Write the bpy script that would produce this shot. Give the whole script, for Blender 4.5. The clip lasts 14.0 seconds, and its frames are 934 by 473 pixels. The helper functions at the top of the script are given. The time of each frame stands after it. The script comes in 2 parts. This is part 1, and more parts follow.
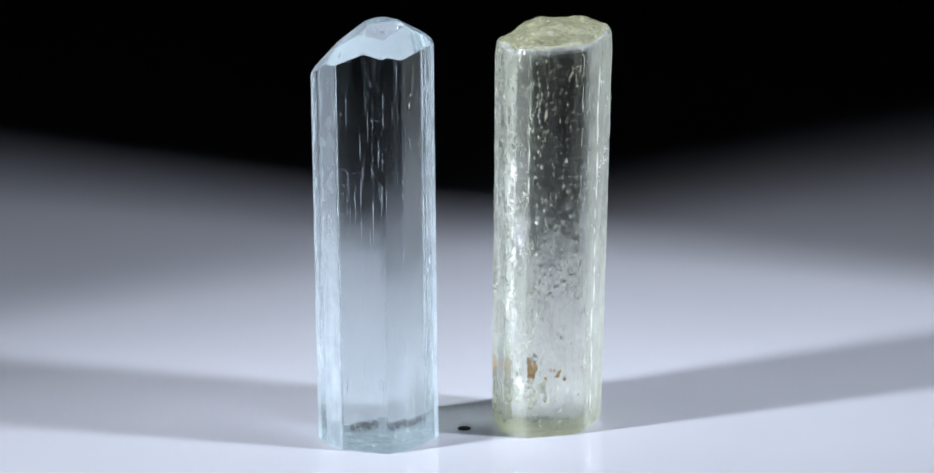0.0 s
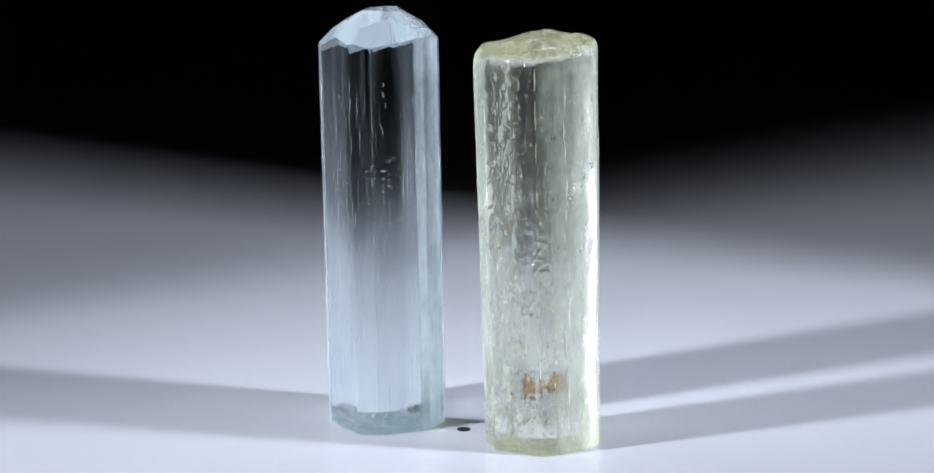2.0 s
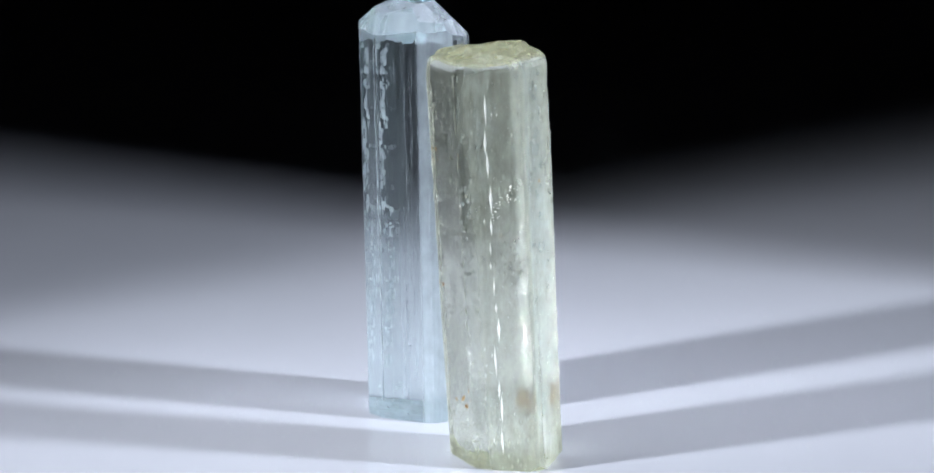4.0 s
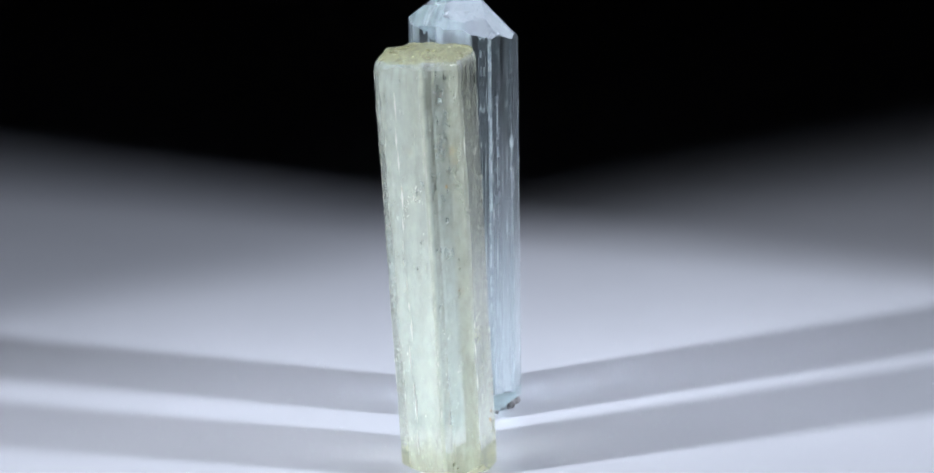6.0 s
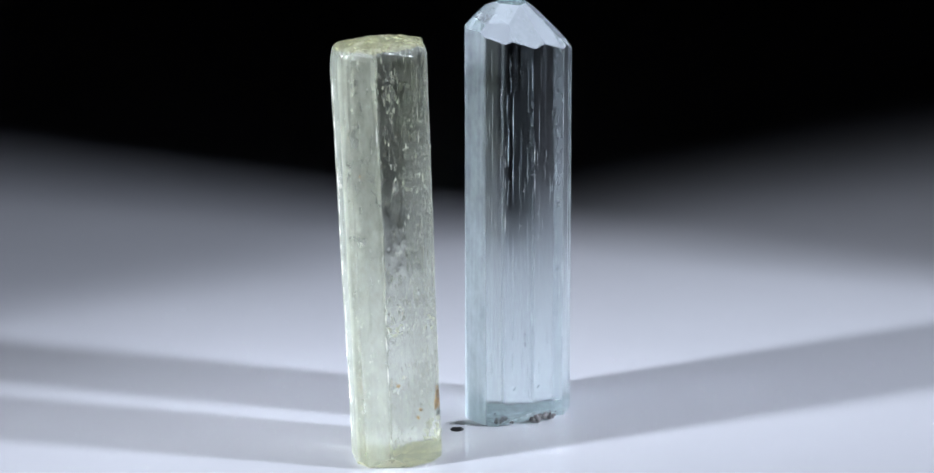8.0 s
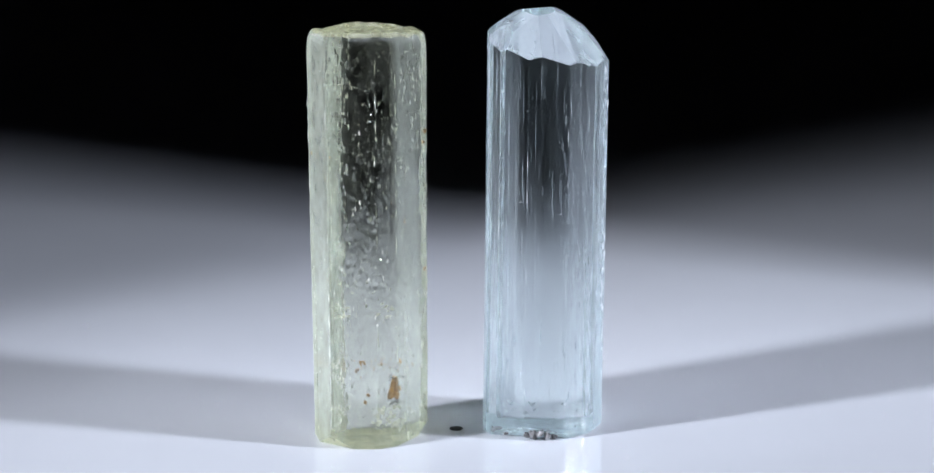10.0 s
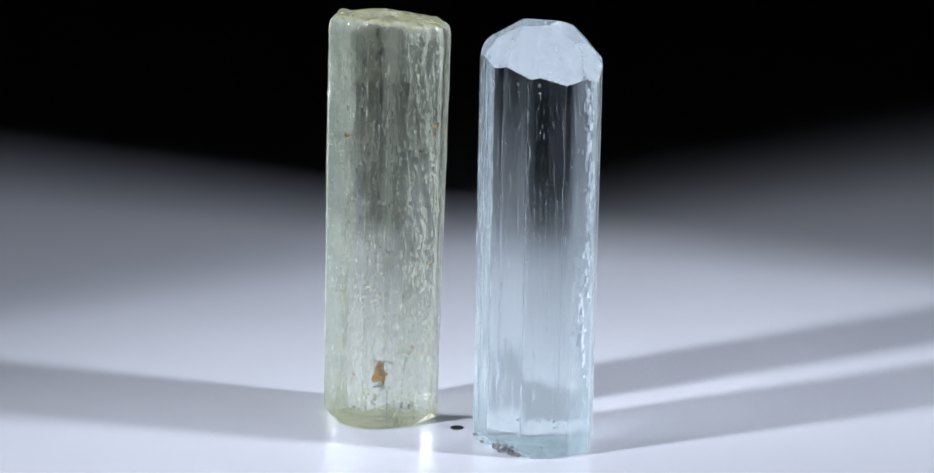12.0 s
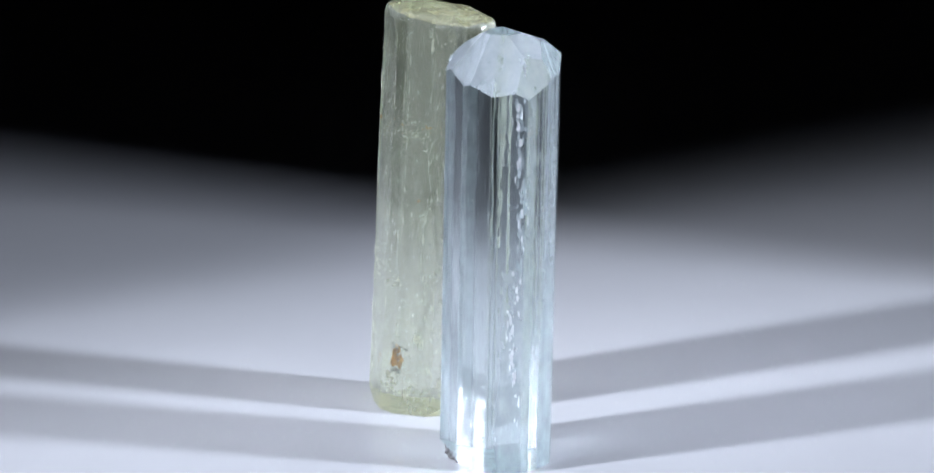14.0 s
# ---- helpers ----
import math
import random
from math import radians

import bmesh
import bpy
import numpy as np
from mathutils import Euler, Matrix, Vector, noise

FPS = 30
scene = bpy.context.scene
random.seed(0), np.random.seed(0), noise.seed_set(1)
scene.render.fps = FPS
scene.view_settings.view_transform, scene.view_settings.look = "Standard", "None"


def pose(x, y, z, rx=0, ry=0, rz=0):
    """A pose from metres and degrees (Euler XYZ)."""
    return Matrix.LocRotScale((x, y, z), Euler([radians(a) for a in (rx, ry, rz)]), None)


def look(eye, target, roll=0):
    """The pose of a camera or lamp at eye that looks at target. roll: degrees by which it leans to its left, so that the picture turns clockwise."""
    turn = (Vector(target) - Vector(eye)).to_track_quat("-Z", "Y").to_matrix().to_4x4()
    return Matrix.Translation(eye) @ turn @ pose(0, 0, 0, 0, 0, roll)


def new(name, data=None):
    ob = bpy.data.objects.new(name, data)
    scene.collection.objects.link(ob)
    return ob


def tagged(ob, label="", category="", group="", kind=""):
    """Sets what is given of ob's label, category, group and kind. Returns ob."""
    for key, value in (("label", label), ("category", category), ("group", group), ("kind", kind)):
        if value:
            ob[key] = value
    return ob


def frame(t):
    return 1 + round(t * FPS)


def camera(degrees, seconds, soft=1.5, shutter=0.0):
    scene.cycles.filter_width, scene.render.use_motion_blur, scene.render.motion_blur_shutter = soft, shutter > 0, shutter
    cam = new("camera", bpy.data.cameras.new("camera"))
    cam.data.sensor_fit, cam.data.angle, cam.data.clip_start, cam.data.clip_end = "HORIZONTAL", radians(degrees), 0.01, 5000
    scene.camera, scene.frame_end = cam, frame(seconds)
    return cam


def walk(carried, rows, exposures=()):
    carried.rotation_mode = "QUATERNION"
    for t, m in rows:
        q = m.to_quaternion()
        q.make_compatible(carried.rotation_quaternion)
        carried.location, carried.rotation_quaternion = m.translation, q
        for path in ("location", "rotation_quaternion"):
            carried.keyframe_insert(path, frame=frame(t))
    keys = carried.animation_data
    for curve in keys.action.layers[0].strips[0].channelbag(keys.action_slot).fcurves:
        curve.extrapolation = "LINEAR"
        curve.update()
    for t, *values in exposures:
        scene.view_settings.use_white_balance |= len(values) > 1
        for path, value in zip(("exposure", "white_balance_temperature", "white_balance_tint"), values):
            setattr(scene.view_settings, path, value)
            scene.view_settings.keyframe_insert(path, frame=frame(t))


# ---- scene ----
FOV = 15.40           # degrees across the picture
SPIN = 18.33          # degrees a second, clockwise seen from above
cam = camera(FOV, 14.0, soft=1.6)
EYE = pose(0, -0.43671, 0.15679, 73.432, 0, -0.118)
walk(cam, [(0.0, EYE), (14.0, EYE)], exposures=[(0.0, 0.0), (14.0, 0.0)])

# ---- world and lamps ----
world = bpy.data.worlds.new("studio_dark")
world.use_nodes = True
world.node_tree.nodes["Background"].inputs["Color"].default_value = (0.5, 0.6, 0.8, 1)
world.node_tree.nodes["Background"].inputs["Strength"].default_value = 0.002
scene.world = world


def studio_lamp(eye, target, power, wide, high, spread, colour):
    data = bpy.data.lights.new("studio_lamp", "AREA")
    data.shape, data.size, data.size_y, data.energy = "RECTANGLE", wide, high, power
    data.spread = radians(spread)      # narrowed beam, set so the far corners dim
    data.color = colour
    ob = new("studio_lamp", data)
    ob.matrix_world = look(eye, target)
    return ob


scene.cycles.sample_clamp_indirect = 0.0
scene.cycles.blur_glossy = 0.2
studio_lamp((-0.360, -0.157, 0.200), (-0.025, -0.005, 0.010), 0.104, 0.027, 0.15, 27.5, (0.865, 0.93, 1.09))
studio_lamp((0.485, -0.121, 0.260), (0.045, 0.005, 0.010), 0.182, 0.042, 0.19, 33, (0.85, 0.925, 1.11))

# how far the crystals lean from foot to head, in millimetres
BLUE_LEAN, GREEN_LEAN = (-0.5, -0.95), (0.6, -3.35)

# ---- materials ----


class Nodes:
    """Short hand for a node material."""

    def __init__(self, name):
        self.mat = bpy.data.materials.new(name)
        self.mat.use_nodes = True
        self.tree = self.mat.node_tree
        self.bsdf = self.tree.nodes["Principled BSDF"]
        self.out = self.tree.nodes["Material Output"]

    def add(self, kind, **values):
        n = self.tree.nodes.new(kind)
        for key, value in values.items():
            n.inputs[key].default_value = value
        return n

    def link(self, a, b):
        self.tree.links.new(a, b)

    def coords(self, scale):
        tc = self.add("ShaderNodeTexCoord")
        mp = self.add("ShaderNodeMapping", Scale=scale)
        self.link(tc.outputs["Object"], mp.inputs["Vector"])
        return mp.outputs["Vector"]

    def noise(self, scale, detail=3.0, rough=0.55, vec=None):
        n = self.add("ShaderNodeTexNoise", Scale=1.0, Detail=detail, Roughness=rough)
        self.link(vec if vec else self.coords(scale), n.inputs["Vector"])
        return n.outputs["Fac"]

    def ramp(self, fac, *stops):
        r = self.tree.nodes.new("ShaderNodeValToRGB")
        els = r.color_ramp.elements
        while len(els) < len(stops):
            els.new(0.5)
        for el, (pos, col) in zip(els, stops):
            el.position = pos
            el.color = (col, col, col, 1) if isinstance(col, (int, float)) else (*col, 1)
        self.link(fac, r.inputs["Fac"])
        return r.outputs["Color"]

    def bump(self, height, distance, strength=1.0, before=None):
        b = self.add("ShaderNodeBump", Strength=strength, Distance=distance)
        self.link(height, b.inputs["Height"])
        if before:
            self.link(before, b.inputs["Normal"])
        return b.outputs["Normal"]


def acrylic():
    m = Nodes("white_acrylic")
    b = m.bsdf
    col = m.ramp(m.noise((30, 30, 30), 4), (0.3, (0.62, 0.625, 0.645)), (0.7, (0.65, 0.655, 0.675)))
    m.link(col, b.inputs["Base Color"])
    rough = m.ramp(m.noise((400, 400, 400), 2), (0.3, 0.0), (0.75, 0.03))
    m.link(rough, b.inputs["Roughness"])
    b.inputs["IOR"].default_value = 1.80
    m.link(m.bump(m.noise((300, 300, 300), 2), 0.000004, 0.2), b.inputs["Normal"])
    return m.mat


def plain(name, a, c, rough, scale, metal=0.0, relief=0.0):
    m = Nodes(name)
    fac = m.noise((scale, scale, scale), 5, 0.65)
    m.link(m.ramp(fac, (0.3, a), (0.7, c)), m.bsdf.inputs["Base Color"])
    m.bsdf.inputs["Roughness"].default_value = rough
    m.bsdf.inputs["Metallic"].default_value = metal
    if relief:
        m.link(m.bump(fac, relief), m.bsdf.inputs["Normal"])
    return m.mat


def beryl(name, tint, haze_tint, haze_lo, haze_hi, rough, lines_depth, pits_depth, pits, frost=0.0, zones=(), bands=0.0, grain=(260, 260, 36), lean=(0.0, 0.0), root_haze=None):
    """Clear beryl: glass with lengthwise striation and etch pits, clouded in veils."""
    m = Nodes(name)
    b = m.bsdf
    b.inputs["Base Color"].default_value = (*tint, 1)
    b.inputs["IOR"].default_value = 1.577
    b.inputs["Transmission Weight"].default_value = 1.0
    m.link(m.ramp(m.noise((700, 700, 60), 3), (0.4, rough * 0.4), (0.75, rough * 2.2)), b.inputs["Roughness"])
    n1 = m.bump(m.noise((1800, 1800, 14), 3, 0.6), 0.0001 * lines_depth, 1.0)
    v = m.add("ShaderNodeTexVoronoi", Scale=1.0)
    m.link(m.coords(pits), v.inputs["Vector"])
    dent = m.ramp(v.outputs["Distance"], (0.12, 0.0), (0.42, 1.0))
    where = m.ramp(m.noise((240, 240, 90), 3), (0.40, 0.0), (0.56, 1.0))
    mask = m.add("ShaderNodeMath")
    mask.operation = "MULTIPLY"
    m.link(dent, mask.inputs[0])
    m.link(where, mask.inputs[1])
    n2 = m.bump(mask.outputs[0], 0.0001 * pits_depth, 1.0, n1)
    m.link(n2, b.inputs["Normal"])
    cloud = m.add("ShaderNodeBsdfDiffuse", Color=(*haze_tint, 1))
    milk = m.add("ShaderNodeBsdfTranslucent", Color=(*haze_tint, 1))
    half = m.add("ShaderNodeMixShader", Fac=0.5)
    m.link(cloud.outputs[0], half.inputs[1])
    m.link(milk.outputs[0], half.inputs[2])
    mix = m.add("ShaderNodeMixShader")
    veil = m.ramp(m.noise(grain, 5, 0.7), (0.40, haze_lo), (0.72, haze_hi))
    for side, low, high, amount in zones:
        # a clouded side; its haze also paints in light reflected inside the crystal
        axis = m.add("ShaderNodeVectorMath")
        axis.operation = "DOT_PRODUCT"
        nx, ny = math.cos(radians(side)), math.sin(radians(side))
        tip = lean[0] * nx + lean[1] * ny
        axis.inputs[1].default_value = (nx, ny, -tip / 58.0)
        m.link(m.coords((1000, 1000, 1000)), axis.inputs[0])
        zone = m.add("ShaderNodeMapRange")
        for key, value in (("From Min", low - tip / 2), ("From Max", high - tip / 2), ("To Min", 0.0), ("To Max", amount)):
            zone.inputs[key].default_value = value
        m.link(axis.outputs["Value"], zone.inputs["Value"])
        patch = m.add("ShaderNodeMath")
        patch.operation = "MULTIPLY_ADD"
        m.link(zone.outputs["Result"], patch.inputs[0])
        m.link(m.ramp(m.noise((700, 700, 400), 4, 0.65), (0.30, 0.75), (0.65, 1.1)), patch.inputs[1])
        m.link(veil, patch.inputs[2])
        veil = patch.outputs[0]
    if root_haze:
        # milkier towards the root, which also paints in light and hides shadows behind
        top, low, amount = root_haze
        split = m.add("ShaderNodeSeparateXYZ")
        m.link(m.coords((1000, 1000, 1000)), split.inputs[0])
        root = m.add("ShaderNodeMapRange")
        root.interpolation_type = "SMOOTHSTEP"
        for key, value in (("From Min", top), ("From Max", low), ("To Min", 0.0), ("To Max", amount)):
            root.inputs[key].default_value = value
        m.link(split.outputs["Z"], root.inputs["Value"])
        fill = m.add("ShaderNodeMath")
        fill.operation = "MULTIPLY_ADD"
        m.link(root.outputs["Result"], fill.inputs[0])
        m.link(m.ramp(m.noise((190, 190, 90), 4, 0.6), (0.32, 0.55), (0.66, 1.25)), fill.inputs[1])
        m.link(veil, fill.inputs[2])
        veil = fill.outputs[0]
    if bands:
        # clouded bands along the whole length, painting in bright stripes of reflected light
        stripe = m.ramp(m.noise((430, 430, 3), 2), (0.56, 0.0), (0.575, bands))
        both = m.add("ShaderNodeMath")
        m.link(veil, both.inputs[0])
        m.link(stripe, both.inputs[1])
        veil = both.outputs[0]
    if frost:
        # etch pits scatter light
        grain = m.add("ShaderNodeMath")
        grain.operation = "MULTIPLY_ADD"
        grain.inputs[1].default_value = frost
        hollow = m.ramp(v.outputs["Distance"], (0.10, 1.0), (0.30, 0.0))
        spots = m.add("ShaderNodeMath")
        spots.operation = "MULTIPLY"
        m.link(hollow, spots.inputs[0])
        m.link(where, spots.inputs[1])
        m.link(spots.outputs[0], grain.inputs[0])
        m.link(veil, grain.inputs[2])
        veil = grain.outputs[0]
    m.link(veil, mix.inputs["Fac"])
    m.link(b.outputs[0], mix.inputs[1])
    m.link(half.outputs[0], mix.inputs[2])
    m.link(mix.outputs[0], m.out.inputs["Surface"])
    return m.mat


ACRYLIC = acrylic()
CLOTH = plain("black_cloth", (0.004, 0.004, 0.005), (0.010, 0.010, 0.012), 0.95, 300, relief=0.0004)
DARK_DOT = plain("black_plug", (0.003, 0.003, 0.003), (0.008, 0.008, 0.008), 0.6, 900)
BLUE = beryl("blue_beryl", (0.895, 0.972, 0.980), (0.83, 0.93, 0.955), 0.0, 0.02, 0.008, 0.08, 0.15, (1500, 1500, 420), 0.05,
             ((172, 7.0, 7.3, 0.24), (0, 7.3, 7.5, 0.38), (33, 8.05, 8.3, 0.06), (-137, 7.0, 7.2, 0.25)), 0.035, lean=BLUE_LEAN, root_haze=(34, 4, 0.14))
# one tip in three tones: how its facets catch light, put into the colour
BLUE_TIP = beryl("blue_beryl_tip", (0.86, 0.965, 0.955), (0.84, 0.89, 0.94), 0.25, 0.36, 0.10, 0.0, 0.05, (1500, 1500, 1500))
BLUE_TEAL_TONE = beryl("blue_beryl_teal_tone", (0.80, 0.95, 0.95), (0.74, 0.90, 0.90), 0.20, 0.28, 0.10, 0.0, 0.05, (1500, 1500, 1500))
BLUE_DIM_TONE = beryl("blue_beryl_dim_tone", (0.86, 0.955, 0.965), (0.80, 0.83, 0.90), 0.20, 0.27, 0.10, 0.0, 0.05, (1500, 1500, 1500))
BLUE_BASE = beryl("blue_beryl_base", (0.85, 0.96, 0.975), (0.82, 0.95, 0.95), 0.50, 0.95, 0.20, 0.0, 2.0, (900, 900, 900), grain=(500, 500, 300))
GREEN = beryl("green_beryl", (0.940, 0.962, 0.85), (0.85, 0.89, 0.73), 0.0, 0.08, 0.018, 0.12, 0.75, (1700, 1700, 760), 0.13,
              ((-23, 5.65, 6.0, 0.32), (32, 7.1, 7.45, 0.30), (-125, 7.3, 7.65, 0.22), (150, 5.5, 5.85, 0.16)), 0.04, (520, 520, 210), GREEN_LEAN, (36, 4, 0.09))
GREEN_TIP = beryl("green_beryl_tip", (0.93, 0.91, 0.60), (0.66, 0.64, 0.36), 0.22, 0.50, 0.14, 0.0, 0.9, (450, 450, 450))
GREEN_BASE = beryl("green_beryl_base", (0.94, 0.95, 0.76), (0.88, 0.88, 0.62), 0.50, 0.92, 0.35, 0.0, 2.5, (700, 700, 700))
RUST = plain("rust_stain", (0.18, 0.06, 0.014), (0.80, 0.41, 0.08), 0.7, 1300, relief=0.0002)
CRUST = plain("mica_crust", (0.03, 0.03, 0.03), (0.42, 0.40, 0.39), 0.30, 1600, metal=0.2, relief=0.0004)
# white for real flakes and for slivers that stand for glints
FLAW_GLINT = plain("white_flaw_and_glint", (0.82, 0.86, 0.88), (0.95, 0.97, 0.98), 0.22, 2500, metal=0.3)
FLAW_GLINT_WARM = plain("warm_white_flaw_and_glint", (0.82, 0.82, 0.70), (0.95, 0.94, 0.86), 0.25, 2500, metal=0.15)
PIT = plain("dark_flaw", (0.05, 0.05, 0.05), (0.14, 0.13, 0.12), 0.5, 2500)

# ---- mesh helpers ----


def mesh_object(name, bm, materials, parent=None, label="", smooth=False):
    me = bpy.data.meshes.new(name)
    bm.normal_update()
    bm.to_mesh(me)
    bm.free()
    for p in me.polygons:
        p.use_smooth = smooth
    for m in materials:
        me.materials.append(m)
    ob = new(name, me)
    if parent:
        ob.parent = parent
    return tagged(ob, label=label)


def part(name, bm, material, parent, label="", smooth=False):
    return mesh_object(name, bm, [material], parent, label, smooth)


def box(bm, x0, x1, y0, y1, z0, z1):
    bmesh.ops.create_cube(bm, size=1.0, matrix=Matrix.LocRotScale(
        ((x0 + x1) / 2, (y0 + y1) / 2, (z0 + z1) / 2), None, (x1 - x0, y1 - y0, z1 - z0)))


def slab(name, label, x0, x1, y0, y1, z0, z1):
    bm = bmesh.new()
    box(bm, x0, x1, y0, y1, z0, z1)
    return tagged(mesh_object(name, bm, [CLOTH]), label, "wall", kind="structure")


def lathe(bm, profile, steps):
    """Turns a profile of (radius, height) about z; radius 0 closes it."""
    rings = []
    for r, z in profile:
        if r == 0:
            rings.append([bm.verts.new((0, 0, z))])
        else:
            rings.append([bm.verts.new((r * math.cos(2 * math.pi * i / steps), r * math.sin(2 * math.pi * i / steps), z)) for i in range(steps)])
    for a, b in zip(rings, rings[1:]):
        for i in range(steps):
            j = (i + 1) % steps
            if len(a) == 1:
                bm.faces.new((a[0], b[i], b[j]))
            elif len(b) == 1:
                bm.faces.new((a[i], b[0], a[j]))
            else:
                bm.faces.new((a[i], b[i], b[j], a[j]))
    bmesh.ops.recalc_face_normals(bm, faces=bm.faces)


# ---- an unseen dark tent, added round the turntable to close the set ----
slab("floor", "unseen black cloth floor added under the turntable", -0.9, 0.9, -0.9, 0.9, -0.06, -0.05)
slab("ceiling", "unseen black cloth roof added to close the set", -0.9, 0.9, -0.9, 0.9, 0.9, 0.91)
slab("wall_north", "unseen black cloth wall added behind the turntable", -0.9, 0.9, 0.9, 0.91, -0.05, 0.9)
slab("wall_south", "unseen black cloth wall added behind the camera", -0.9, 0.9, -0.91, -0.9, -0.05, 0.9)
slab("wall_east", "unseen black cloth outer wall added at the side", 0.9, 0.91, -0.9, 0.9, -0.05, 0.9)
slab("wall_west", "unseen black cloth outer wall added at the side", -0.91, -0.9, -0.9, 0.9, -0.05, 0.9)
# added, unseen: inner side flags whose slanting edges cut the lamps' beams


def side_flag(name, x0, x1, foot, slant):
    bm = bmesh.new()
    box(bm, x0, x1, foot, 0.9, 0.004, 0.9)
    for v in bm.verts:
        if v.co.y < 0.5:
            v.co.y += slant * v.co.z
    return tagged(mesh_object(name, bm, [CLOTH]), "unseen black flag added to cut the edge of the lamp beam", "wall", kind="structure")


side_flag("light_flag_1", -0.212, -0.208, -0.0335, -0.13)
side_flag("light_flag_2", 0.208, 0.212, 0.0146, -0.08)

# ---- turntable ----


def turntable():
    bm = bmesh.new()
    R = 0.36
    lathe(bm, [(0, 0), (R - 0.002, 0), (R - 0.0006, -0.0006), (R, -0.002), (R, -0.006), (R - 0.001, -0.007), (0, -0.007)], 160)
    root = new("turntable")
    tagged(root, "round turntable with a glossy white acrylic plate", "turntable")
    part("plate", bm, ACRYLIC, root, "glossy white acrylic plate")
    bm = bmesh.new()
    lathe(bm, [(0, 0.00006), (0.0007, 0.00006), (0.0009, 0.00004), (0.00098, -0.0003), (0, -0.0003)], 32)
    dot = part("plug", bm, DARK_DOT, root, "small black centre plug")
    dot.location = (0.00055, 0.00005, 0)
    bm = bmesh.new()
    lathe(bm, [(0, -0.0072), (0.09, -0.0072), (0.10, -0.012), (0.10, -0.05), (0, -0.05)], 64)
    part("drive_base", bm, CLOTH, root, "black drive base under the plate")
    return root


# ---- crystals ----


def radius_at(corners, a):
    """Radius of a straight-sided section, given by its corners (degrees, radius), in the direction a."""
    pts = [(math.radians(d), r) for d, r in corners]
    n = len(pts)
    for i in range(n):
        a0, r0 = pts[i]
        a1, r1 = pts[(i + 1) % n]
        if i == n - 1:
            a1 += 2 * math.pi
        for b in (a, a + 2 * math.pi, a - 2 * math.pi):
            if a0 <= b < a1:
                x0, y0, x1, y1 = r0 * math.cos(a0), r0 * math.sin(a0), r1 * math.cos(a1), r1 * math.sin(a1)
                dx, dy = x1 - x0, y1 - y0
                return (x0 * dy - y0 * dx) / (math.cos(b) * dy - math.sin(b) * dx)
    return pts[0][1]


def prism(corners, height, rings, steps, groove, often, wander, lean, soft, seed, taper):
    """A long crystal body in millimetres, striated lengthwise, its base on z = 0."""
    rnd = random.Random(seed)
    bm = bmesh.new()
    angles = sorted({round(2 * math.pi * i / steps, 5) for i in range(steps)} | {round(math.radians(d + o) % (2 * math.pi), 5) for d, r in corners for o in (-2.6, -1.6, -0.7, 0.2, 1.1, 2.1)})
    cut = [rnd.random() ** 2 * groove if rnd.random() < often else 0.0 for _ in angles]
    loops = []
    for k in range(rings + 1):
        z = -1.0 + (height + 1.0) * k / rings
        loop = []
        for a, g in zip(angles, cut):
            r = sum(radius_at(corners, a + s * soft) for s in (-1, -0.5, 0, 0.5, 1)) / 5
            wave = noise.noise(Vector((math.cos(a) * 2.1 + seed, math.sin(a) * 2.1, z * 0.05))) + 0.5 * noise.noise(Vector((math.cos(a) * 6 + seed, math.sin(a) * 6, z * 0.22)))
            r = (r - g + wave * wander) * (1 + taper * (z / height - 0.5))
            loop.append(bm.verts.new((r * math.cos(a) + lean[0] * (z / height - 0.5), r * math.sin(a) + lean[1] * (z / height - 0.5), z)))
        loops.append(loop)
    n = len(angles)
    for lo, hi in zip(loops, loops[1:]):
        for i in range(n):
            bm.faces.new((lo[i], lo[(i + 1) % n], hi[(i + 1) % n], hi[i]))
    bm.faces.new(loops[0][::-1])
    bm.faces.new(loops[-1])
    return bm


def facet(bm, co, az, slope, slot=0):
    """Cuts off what lies outside a plane through co whose normal points to azimuth az, slope degrees from straight up, and closes the cut."""
    s = math.radians(slope)
    no = Vector((math.sin(s) * math.cos(math.radians(az)), math.sin(s) * math.sin(math.radians(az)), math.cos(s)))
    res = bmesh.ops.bisect_plane(bm, geom=bm.verts[:] + bm.edges[:] + bm.faces[:], dist=1e-6, plane_co=co, plane_no=no, clear_outer=True)
    edges = [g for g in res["geom_cut"] if isinstance(g, bmesh.types.BMEdge) and len(g.link_faces) == 1]
    if edges:
        made = bmesh.ops.edgeloop_fill(bm, edges=edges)["faces"]
        for f in made:
            f.material_index = slot


def at(az, r, z):
    return Vector((r * math.cos(math.radians(az)), r * math.sin(math.radians(az)), z))


def finish(bm):
    bmesh.ops.recalc_face_normals(bm, faces=bm.faces)
    bmesh.ops.scale(bm, vec=(0.001, 0.001, 0.001), verts=bm.verts)
    return bm


def shard(bm, centre, size, rnd, lumps=3):
    """A jagged grain, in millimetres."""
    m = Matrix.LocRotScale(centre, Euler((rnd.uniform(0, 6), rnd.uniform(0, 6), rnd.uniform(0, 6))), None)
    for v in bmesh.ops.create_icosphere(bm, subdivisions=lumps - 1, radius=1.0)["verts"]:
        k = 0.75 + 0.5 * noise.noise(v.co * 2.3 + Vector(centre))
        v.co = m @ Vector((v.co.x * size[0] * k, v.co.y * size[1] * k, v.co.z * size[2] * k))


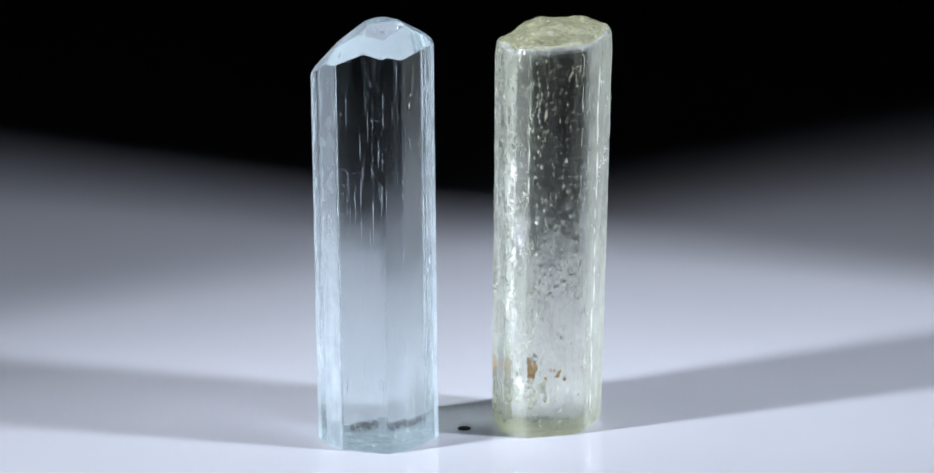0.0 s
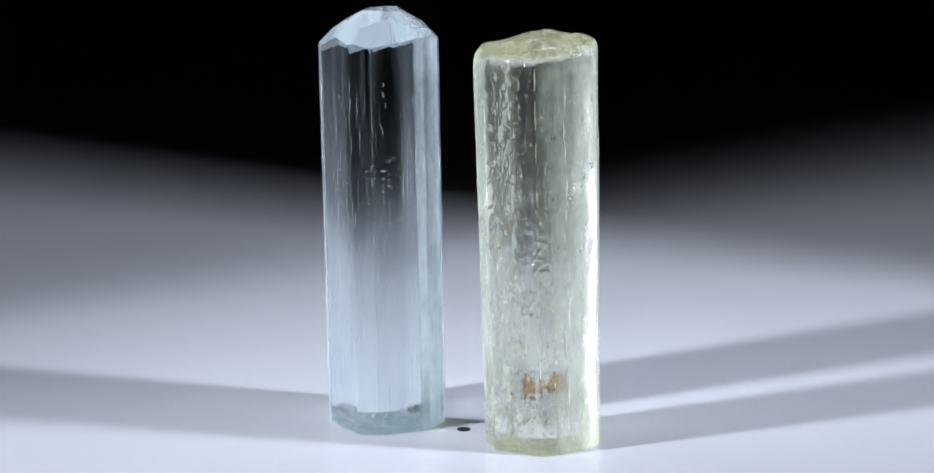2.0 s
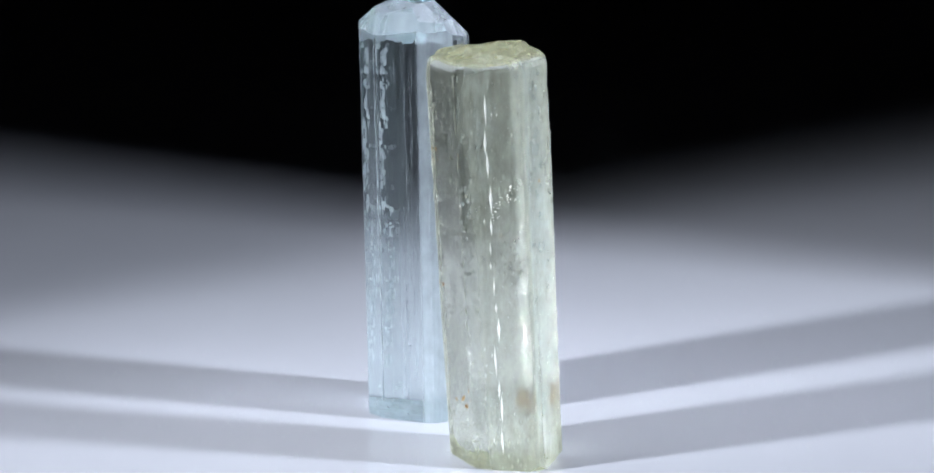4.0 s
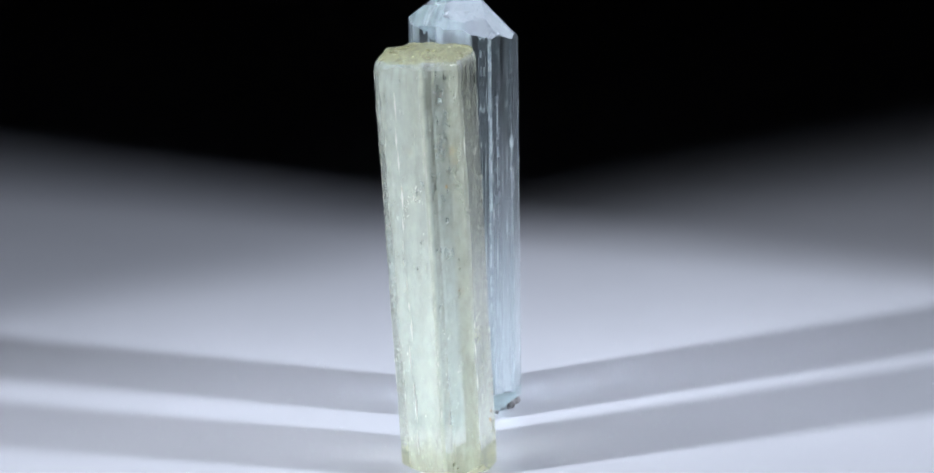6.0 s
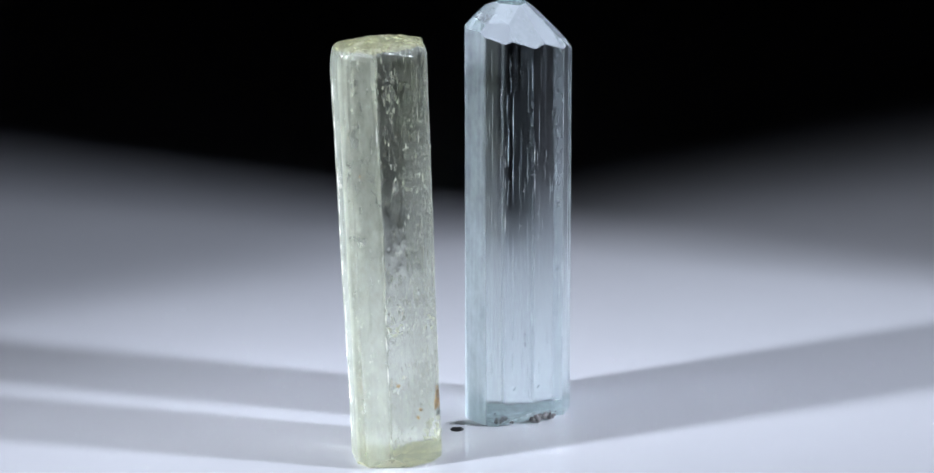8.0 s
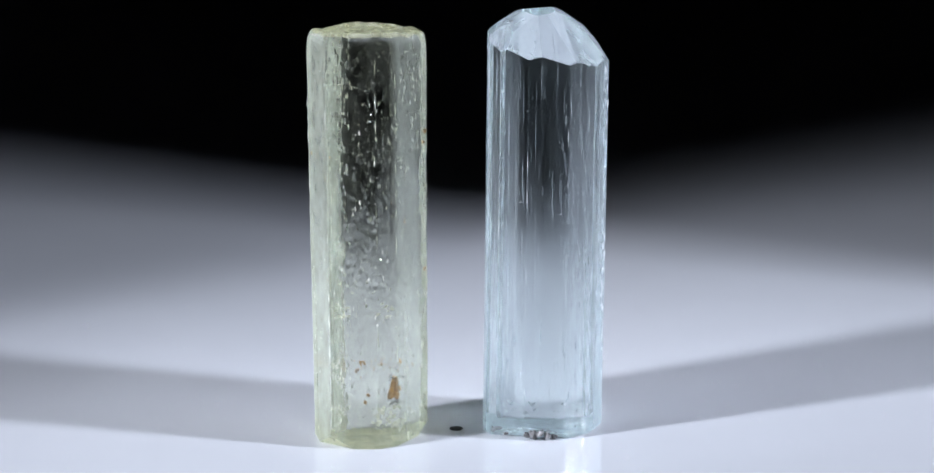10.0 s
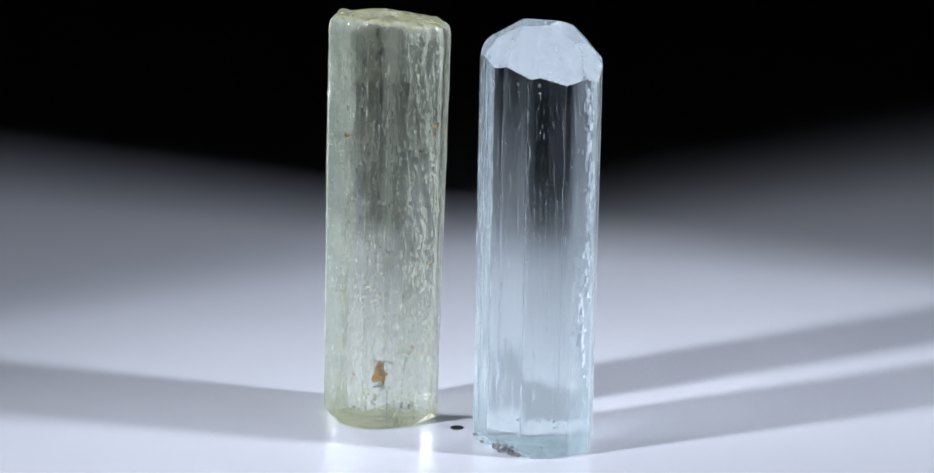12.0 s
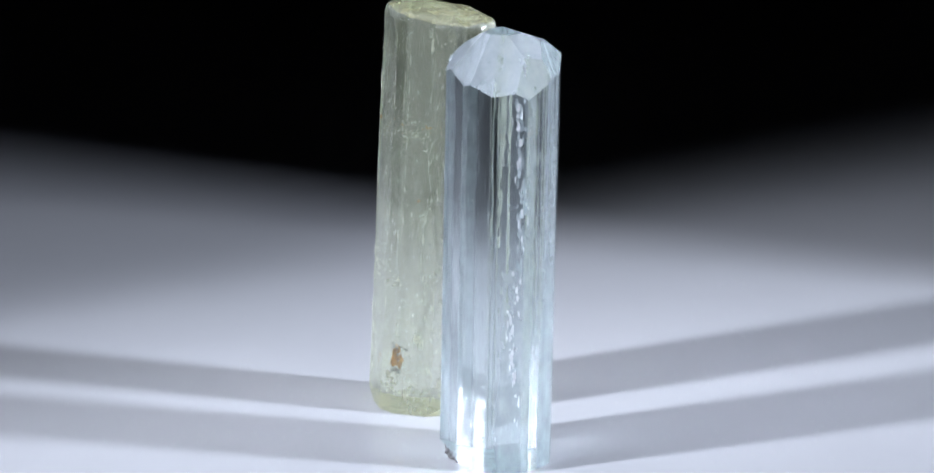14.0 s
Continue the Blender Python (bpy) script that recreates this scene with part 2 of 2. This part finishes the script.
def sliver(bm, a, b, width, depth):
    """A thin upright flake from a to b, in millimetres."""
    mid, up = (a + b) / 2, b - a
    side = Vector((-mid.y, mid.x, 0)).normalized() * width
    out = Vector((mid.x, mid.y, 0)).normalized() * depth
    ring = [bm.verts.new(mid + side), bm.verts.new(mid + out), bm.verts.new(mid - side), bm.verts.new(mid - out)]
    top, low = bm.verts.new(a), bm.verts.new(b)
    for i in range(4):
        bm.faces.new((ring[i], ring[(i + 1) % 4], top))
        bm.faces.new((ring[(i + 1) % 4], ring[i], low))


def flake(bm, centre, az, wide, high, rnd):
    """A thin, jagged plate, roughly upright, that faces az, in millimetres."""
    turn = radians(az + rnd.uniform(-35, 35))
    side, out = Vector((-math.sin(turn), math.cos(turn), rnd.uniform(-0.3, 0.3))), Vector((math.cos(turn), math.sin(turn), 0)) * 0.02
    outline = []
    for i in range(7):
        a = 2 * math.pi * (i + rnd.uniform(-0.3, 0.3)) / 7
        k = rnd.uniform(0.5, 1.1)
        outline.append(centre + side * (wide * k * math.cos(a)) + Vector((0, 0, high * k * math.sin(a))))
    front, back = [bm.verts.new(p + out) for p in outline], [bm.verts.new(p - out) for p in outline]
    bm.faces.new(front)
    bm.faces.new(back[::-1])
    for i in range(7):
        bm.faces.new((front[i], back[i], back[(i + 1) % 7], front[(i + 1) % 7]))


def crack(bm, a, b, width):
    """A hair crack from a to b, in millimetres, four-sided and pointed."""
    along = (b - a).normalized()
    side = along.orthogonal().normalized()
    flat = along.cross(side)
    mid = a * 0.45 + b * 0.55
    ring = [bm.verts.new(mid + d * width) for d in (side, flat, -side, -flat)]
    ends = bm.verts.new(a), bm.verts.new(b)
    for i in range(4):
        bm.faces.new((ring[i], ring[(i + 1) % 4], ends[1]))
        bm.faces.new((ring[(i + 1) % 4], ring[i], ends[0]))


BLUE_SECTION = [(-175, 8.05), (-152, 7.5), (-132, 7.25), (-104, 6.7), (-79, 7.5), (-58, 7.2), (-45, 6.8), (-10, 7.5), (0, 7.95), (25, 8.35), (46, 8.5), (74, 7.9), (115, 7.3), (151, 7.4)]
GREEN_SECTION = [(-168, 7.9), (-141, 8.0), (-115, 7.8), (-57, 6.65), (-34, 6.2), (16, 7.85), (53, 8.1), (105, 6.3), (131, 6.25)]


def blue_crystal():
    root = new("blue_crystal")
    tagged(root, "clear pale blue crystal with a faceted tip on the turntable", "crystal")
    bm = prism(BLUE_SECTION, 57.0, 24, 120, 0.06, 0.08, 0.008, BLUE_LEAN, 0.02, 3, -0.003)
    facet(bm, Vector((0, 0, 0.07)), 0, 180, 2)
    facet(bm, at(85, 6.9, 0.9), 85, 138, 2)
    facet(bm, Vector((0, 0, 56.75)), 130, 2, 3)
    # a ring of gentle facets round the small top face, then the steep ones above the prism
    for az, r, z, slope in ((9, 5.5, 55.4, 31), (46, 5.5, 55.1, 30), (189, 4.9, 54.3, 33), (226, 5.1, 55.4, 28), (-68, 4.9, 55.6, 21)):
        facet(bm, at(az, r, z), az, slope, 1)
    # the slot picks each facet's painted light tone
    for az, r, z, slope in ((183, 8.0, 50.2, 51), (226, 7.6, 52.2, 48), (-90, 7.1, 54.0, 40), (-45, 6.8, 53.4, 45), (5, 7.9, 53.6, 40), (46, 8.3, 52.3, 47), (88, 7.6, 51.5, 46), (119, 7.3, 50.7, 47), (150, 7.3, 50.2, 46)):
        facet(bm, at(az, r, z), az, slope, {226: 3, -90: 3, -45: 3, 5: 3, 119: 4, 46: 4}.get(az, 1))
    mesh_object("crystal_body", finish(bm), [BLUE, BLUE_TIP, BLUE_BASE, BLUE_TEAL_TONE, BLUE_DIM_TONE], root)
    rnd = random.Random(5)
    bm = bmesh.new()
    for az, r, z, s in ((38, 7.9, 0.7, 0.6), (44, 8.0, 0.9, 0.9), (51, 7.7, 0.7, 0.7), (74, 7.3, 0.6, 0.7), (80, 7.2, 0.9, 1.0), (88, 7.0, 1.0, 1.1), (96, 6.9, 0.8, 1.0), (104, 6.8, 0.5, 0.7)):
        shard(bm, at(az, r, z), (s, s * 0.8, s * 0.6), rnd)
    part("rock_crust", finish(bm), CRUST, root, "dark grey rock crust at the broken base")
    # a healed crack: bright flakes down one side, and splinters round the broken base
    bm = bmesh.new()
    for k in range(55):
        az = rnd.uniform(0, 360)
        a = at(az, radius_at(BLUE_SECTION, math.radians(az)) * rnd.uniform(0.72, 0.95), rnd.uniform(0.5, 2.6))
        sliver(bm, a + Vector((rnd.uniform(-0.5, 0.5), rnd.uniform(-0.5, 0.5), rnd.uniform(0.1, 0.7))), a, rnd.uniform(0.05, 0.25), 0.06)
    for k in range(230):
        z = 5 + 45 * rnd.random()
        az = 179 + 3.5 * math.sin(z * 0.23) + (z - 28) * 0.12
        flake(bm, at(az + rnd.gauss(0, 2.6), 7.65 + rnd.uniform(-0.6, 0.3), z) + Vector((*BLUE_LEAN, 0)) * (z / 57.0 - 0.5), az, rnd.uniform(0.06, 0.30), rnd.uniform(0.15, 1.0), rnd)
    # edge glints put in as thin white slivers along the corners
    for az, r in BLUE_SECTION:
        z = 3.0
        while z < 47:
            h = rnd.uniform(0.6, 5.0)
            if rnd.random() < 0.45:
                a = at(az, r - 0.06, z) + Vector((*BLUE_LEAN, 0)) * (z / 57.0 - 0.5)
                sliver(bm, a + Vector((0, 0, h)), a, rnd.uniform(0.03, 0.07), 0.03)
            z += h * rnd.uniform(1.0, 1.6)
    # sparkle put in as tiny white slivers on the skin
    for k in range(160):
        az = rnd.uniform(0, 360)
        a = at(az, radius_at(BLUE_SECTION, math.radians(az)) - 0.04, rnd.uniform(4, 49))
        a += Vector((*BLUE_LEAN, 0)) * (a.z / 57.0 - 0.5)
        sliver(bm, a + Vector((0, 0, rnd.uniform(0.08, 0.4))), a, rnd.uniform(0.02, 0.06), 0.05)
    for k in range(3):
        a = at(-42 + rnd.uniform(-5, 5), 6.5 + rnd.uniform(-0.3, 0.2), 47.5 + rnd.uniform(-1.2, 1.0))
        sliver(bm, a + Vector((rnd.uniform(-0.3, 0.3), 0, rnd.uniform(0.2, 0.9))), a, rnd.uniform(0.06, 0.25), 0.06)
    part("crack_and_glint", finish(bm), FLAW_GLINT, root, "white flakes of a healed crack, plus slivers standing for glints")
    # fine growth tubes that run lengthwise
    bm = bmesh.new()
    for k in range(90):
        a = at(rnd.uniform(0, 360), rnd.uniform(3.5, 6.7), rnd.uniform(4, 46))
        sliver(bm, a + Vector((0, 0, rnd.uniform(0.8, 6.0))), a, rnd.uniform(0.018, 0.042), 0.03)
    # long white slivers close under one side, put in for bright stripes of light
    for az, r, wide in ((14, 7.2, 0.10), (24, 7.5, 0.07), (31, 7.3, 0.16), (40, 7.5, 0.10), (52, 7.3, 0.20), (60, 7.2, 0.08), (68, 7.0, 0.12), (80, 6.7, 0.07)):
        z = 4.0 + rnd.uniform(0, 3)
        while z < 45:
            h = rnd.uniform(3, 10)
            a = at(az + rnd.uniform(-0.4, 0.4), r, z)
            sliver(bm, a + Vector((0, 0, h)), a, wide * rnd.uniform(0.2, 0.6), 0.04)
            z += h * rnd.uniform(0.7, 1.5)
    for k in range(150):
        a = at(112 + rnd.gauss(0, 0.7) + rnd.choice((0, 7, 15, 22)), 5.9 + rnd.uniform(-0.3, 0.2), 22 + 15 * rnd.random())
        sliver(bm, a + Vector((0, 0, 0.07)), a - Vector((0, 0, 0.07)), rnd.uniform(0.04, 0.11), 0.04)
    part("tube_and_stripe", finish(bm), FLAW_GLINT, root, "fine white growth tubes and slivers that stand for bright stripes")["kind"] = "stuff"
    bm = bmesh.new()
    for az, r, z, n in ((-140, 6.6, 17, 4), (-128, 6.4, 10, 5), (165, 6.2, 16, 5), (-20, 6.2, 13, 3), (60, 6.5, 30, 4)):
        for k in range(n):
            a = at(az + rnd.uniform(-4, 4), r, z + rnd.uniform(-2.5, 2.5))
            sliver(bm, a + Vector((0, 0, rnd.uniform(0.2, 0.8))), a, rnd.uniform(0.05, 0.12), 0.06)
    part("dark_fleck", finish(bm), PIT, root, "small dark flecks inside the crystal")["kind"] = "stuff"
    return root


def worn_top(bm):
    """Ends the green prism in an uneven, water-worn face with a rounded rim."""
    facet(bm, Vector((0, 0, 51.0)), 0, 0, 1)
    bmesh.ops.delete(bm, geom=[f for f in bm.faces if f.material_index == 1], context="FACES_ONLY")
    rim = [e for e in bm.edges if e.is_boundary]
    loop, edge = [rim[0].verts[0]], rim[0]
    while True:
        v = edge.other_vert(loop[-1])
        if v is loop[0]:
            break
        loop.append(v)
        edge = next(e for e in v.link_edges if e.is_boundary and e is not edge)
    mid = Vector((GREEN_LEAN[0], GREEN_LEAN[1], 0)) * (51.0 / 58.0 - 0.5)
    foot = [v.co.copy() for v in loop]
    steps = [(1.0, 0.30), (0.997, 0.52), (0.985, 0.70), (0.965, 0.82), (0.935, 0.91), (0.89, 0.97), (0.83, 1.0), (0.74, 1.0), (0.60, 1.0), (0.45, 1.0), (0.30, 1.0), (0.15, 1.0)]
    before, n = loop, len(loop)
    for k, (shrink, up) in enumerate(steps):
        ring = []
        for p in foot:
            q = Vector((mid.x + (p.x - mid.x) * shrink, mid.y + (p.y - mid.y) * shrink, 0))
            top = 54.6 + 0.105 * ((q.x - mid.x) * math.cos(radians(75)) + (q.y - mid.y) * math.sin(radians(75)))
            top += 0.45 * noise.noise(q * 0.28 + Vector((3, 0, 0))) + 0.16 * noise.noise(q * 0.8) + 0.05 * noise.noise(q * 2.3) + 0.8 * (1 - shrink) ** 0.8
            wear = 0.22 * noise.noise(Vector((p.x * 0.35, p.y * 0.35, k * 0.3))) * min(up * 1.3, 1.0) * shrink
            d = (q - mid).normalized() if shrink else Vector((0, 0, 0))
            ring.append(bm.verts.new((q.x + d.x * wear, q.y + d.y * wear, 51.0 + (top - 51.0) * up)))
        for i in range(n):
            f = bm.faces.new((before[i], before[(i + 1) % n], ring[(i + 1) % n], ring[i]))
            f.material_index = 1 if k > 4 else 0
        before = ring
    bm.faces.new(before).material_index = 1


def green_crystal():
    root = new("green_crystal")
    tagged(root, "leaning yellow-green crystal with a rough flat top on the turntable", "crystal")
    bm = prism(GREEN_SECTION, 58.0, 90, 130, 0.07, 0.06, 0.10, GREEN_LEAN, 0.05, 11, 0.05)
    facet(bm, Vector((0, 0, 0.07)), 0, 180, 2)
    facet(bm, at(66, 7.2, 48.0), 66, 80, 0)
    for az, r, z, slope in ((10, 7.6, 0.8, 130), (60, 7.9, 0.5, 130), (180, 7.0, 0.6, 130), (-90, 6.6, 0.7, 130)):
        facet(bm, at(az, r, z), az, slope, 2)
    worn_top(bm)
    mesh_object("crystal_body", finish(bm), [GREEN, GREEN_TIP, GREEN_BASE], root)
    rnd = random.Random(8)

    def on(az, r, z):
        """A point in the leaning crystal."""
        return at(az, r * (1 + 0.05 * (z / 58.0 - 0.5)), z) + Vector((*GREEN_LEAN, 0)) * (z / 58.0 - 0.5)

    bm = bmesh.new()
    out = at(129, 1.0, 0)
    across = Vector((-out.y, out.x, 0))
    core = on(129, 5.5, 8.0)
    for v in bmesh.ops.create_icosphere(bm, subdivisions=4, radius=1.0)["verts"]:
        k = 0.85 + 0.55 * noise.noise(v.co * 2.1 + Vector((4, 0, 7)))
        u = (v.co.z + 1) / 2
        v.co = core + across * v.co.x * k * (1.35 - 1.0 * u) + out * v.co.y * 0.35 * k + Vector((0, 0, v.co.z * 1.7 * k))
    part("rust_stain", finish(bm), RUST, root, "orange-brown rust stain", smooth=True)
    bm = bmesh.new()
    # the last two, at 92 and 88, put in the stain's refracted image
    for az, z, s in ((190, 41, 0.42), (188, 39.6, 0.3), (190, 22.5, 0.3), (-78, 9.0, 0.45), (-70, 8.2, 0.4), (-20, 38, 0.35), (35, 39, 0.35), (150, 30, 0.25), (-95, 8.4, 0.3), (92, 7.4, 0.3), (88, 6.4, 0.25)):
        shard(bm, on(az, radius_at(GREEN_SECTION, math.radians(az)) - 0.35, z), (s, s, s * 1.5), rnd, 2)
    part("rust_spot_and_image", finish(bm), RUST, root, "small rust spots, two standing for refracted images of the stain")["kind"] = "stuff"
    # dark hair cracks round the stain, a pale crack along one edge
    bm = bmesh.new()
    for k in range(16):
        low = k % 3
        a = on(129, 5.75, 6.2 if low else 9.6) + across * rnd.uniform(-1.2, 1.2) + Vector((0, 0, rnd.uniform(-0.3, 0.3)))
        crack(bm, a, a + across * rnd.uniform(-1.5, 1.5) + Vector((0, 0, rnd.uniform(-0.4, 0.3))), rnd.uniform(0.07, 0.13))
    foot = on(129, 5.3, 0.4) + across * 0.9
    crack(bm, foot, on(129, 5.3, 6.0) + across * 0.9, 0.05)
    for k in range(70):
        az = rnd.uniform(-160, -70)
        a = on(az, radius_at(GREEN_SECTION, math.radians(az)) - 0.5, rnd.uniform(10, 50))
        sliver(bm, a + Vector((0, 0, rnd.uniform(0.25, 0.9))), a, rnd.uniform(0.03, 0.07), 0.05)
    part("dark_fleck", finish(bm), PIT, root, "dark flecks and hair cracks")["kind"] = "stuff"
    bm = bmesh.new()
    z = 2.0
    while z < 50:
        az = -21 + 2.0 * math.sin(z * 0.4) + rnd.uniform(-1, 1)
        a = on(az, radius_at(GREEN_SECTION, math.radians(az)) - 0.02, z)
        h = rnd.uniform(1.5, 5)
        b = on(az + rnd.uniform(-1, 1), radius_at(GREEN_SECTION, math.radians(az)) - 0.02, z + h)
        sliver(bm, b, a, rnd.uniform(0.13, 0.24), 0.16)
        z += h * rnd.uniform(0.8, 1.15)
    part("pale_crack", finish(bm), FLAW_GLINT_WARM, root, "pale crack along one edge")
    bm = bmesh.new()
    # flecks inside, and every second one on the skin to stand for a glint
    for k in range(400):
        az = rnd.uniform(0, 360)
        a = on(az, radius_at(GREEN_SECTION, math.radians(az)) * (1.0 if k % 2 else 0.99 - 0.45 * rnd.random() ** 2.5), rnd.uniform(3, 44 if 35 < az < 100 else 51))
        sliver(bm, a + Vector((rnd.uniform(-0.1, 0.1), 0, rnd.uniform(0.2, 0.9))), a, rnd.uniform(0.03, 0.10), 0.05)
    # fine glints on the etched skin, put in as tiny white slivers
    for k in range(900):
        az = rnd.uniform(0, 360)
        a = on(az + rnd.uniform(-0.5, 0.5), radius_at(GREEN_SECTION, math.radians(az)) - 0.03, rnd.uniform(5, 51.5))
        sliver(bm, a + Vector((rnd.uniform(-0.08, 0.08), rnd.uniform(-0.08, 0.08), rnd.uniform(0.08, 0.38))), a, rnd.uniform(0.02, 0.07), 0.05)
    for k in range(26):
        shard(bm, on(128 + rnd.uniform(-24, 24), 5.2 + rnd.uniform(-0.4, 0.3), 3.9 + rnd.uniform(-1.8, 1.6)), (0.5, 0.10, 0.5), rnd, 2)
    # edge glints put in as white slivers, and a chipped rim
    for az, r in GREEN_SECTION:
        z = 3.0
        while z < 50:
            h = rnd.uniform(0.5, 3.5)
            if rnd.random() < 0.55:
                sliver(bm, on(az + rnd.uniform(-0.5, 0.5), r - 0.12, z + h), on(az, r - 0.12, z), rnd.uniform(0.04, 0.11), 0.04)
            z += h * rnd.uniform(1.0, 1.7)
    for k in range(60):
        az = rnd.uniform(0, 360)
        shard(bm, on(az, radius_at(GREEN_SECTION, math.radians(az)) * rnd.uniform(0.88, 0.95), 52.3 + rnd.uniform(-1.2, 0.6)), (rnd.uniform(0.05, 0.22), 0.06, rnd.uniform(0.08, 0.25)), rnd, 2)
    for k in range(34):
        az = -5 + rnd.uniform(-14, 14)
        a = on(az, radius_at(GREEN_SECTION, math.radians(az)) - 0.05, 36.5 + 0.13 * (az + 5) + rnd.uniform(-1.3, 1.3))
        shard(bm, a, (rnd.uniform(0.08, 0.3), 0.12, rnd.uniform(0.1, 0.35)), rnd, 2)
    # a chipped corner under the rim, and a cleft that runs across the crystal
    for k in range(22):
        az = 68 + rnd.gauss(0, 6)
        flake(bm, on(az, radius_at(GREEN_SECTION, math.radians(az)) - 0.25, 48.5 + rnd.gauss(0, 2.2)), az, rnd.uniform(0.04, 0.16), rnd.uniform(0.12, 0.6), rnd)
    for k in range(26):
        az = rnd.choice((60, 60, 112, 128)) + rnd.gauss(0, 5)
        flake(bm, on(az, radius_at(GREEN_SECTION, math.radians(az)) * rnd.uniform(0.86, 0.98), 18.5 + rnd.gauss(0, 0.5)), az, rnd.uniform(0.1, 0.5), rnd.uniform(0.06, 0.3), rnd)
    for k in range(50):
        az = rnd.uniform(0, 360)
        a = on(az, radius_at(GREEN_SECTION, math.radians(az)) * rnd.uniform(0.65, 0.9), rnd.uniform(0.8, 3.2))
        sliver(bm, a + Vector((rnd.uniform(-0.5, 0.5), rnd.uniform(-0.5, 0.5), rnd.uniform(0.1, 0.7))), a, rnd.uniform(0.05, 0.25), 0.06)
    part("fleck_and_glint", finish(bm), FLAW_GLINT_WARM, root, "white flecks and flakes inside, slivers for glints on the skin")["kind"] = "stuff"
    return root


TABLE = turntable()
BLUE_ONE = blue_crystal()
GREEN_ONE = green_crystal()


# ---- what moves ----


def turned(x, y):
    """Rows of a thing that rides on the turntable, x and y metres from its axis at the start."""
    rows = []
    for k in range(57):
        a = -math.radians(SPIN * k / 4)
        rows.append((k / 4, pose(x * math.cos(a) - y * math.sin(a), x * math.sin(a) + y * math.cos(a), 0, 0, 0, math.degrees(a))))
    return rows


def motions():
    walk(TABLE, turned(0, 0))
    walk(BLUE_ONE, turned(-0.01110, -0.00320))
    walk(GREEN_ONE, turned(0.01205, 0.00119))


motions()
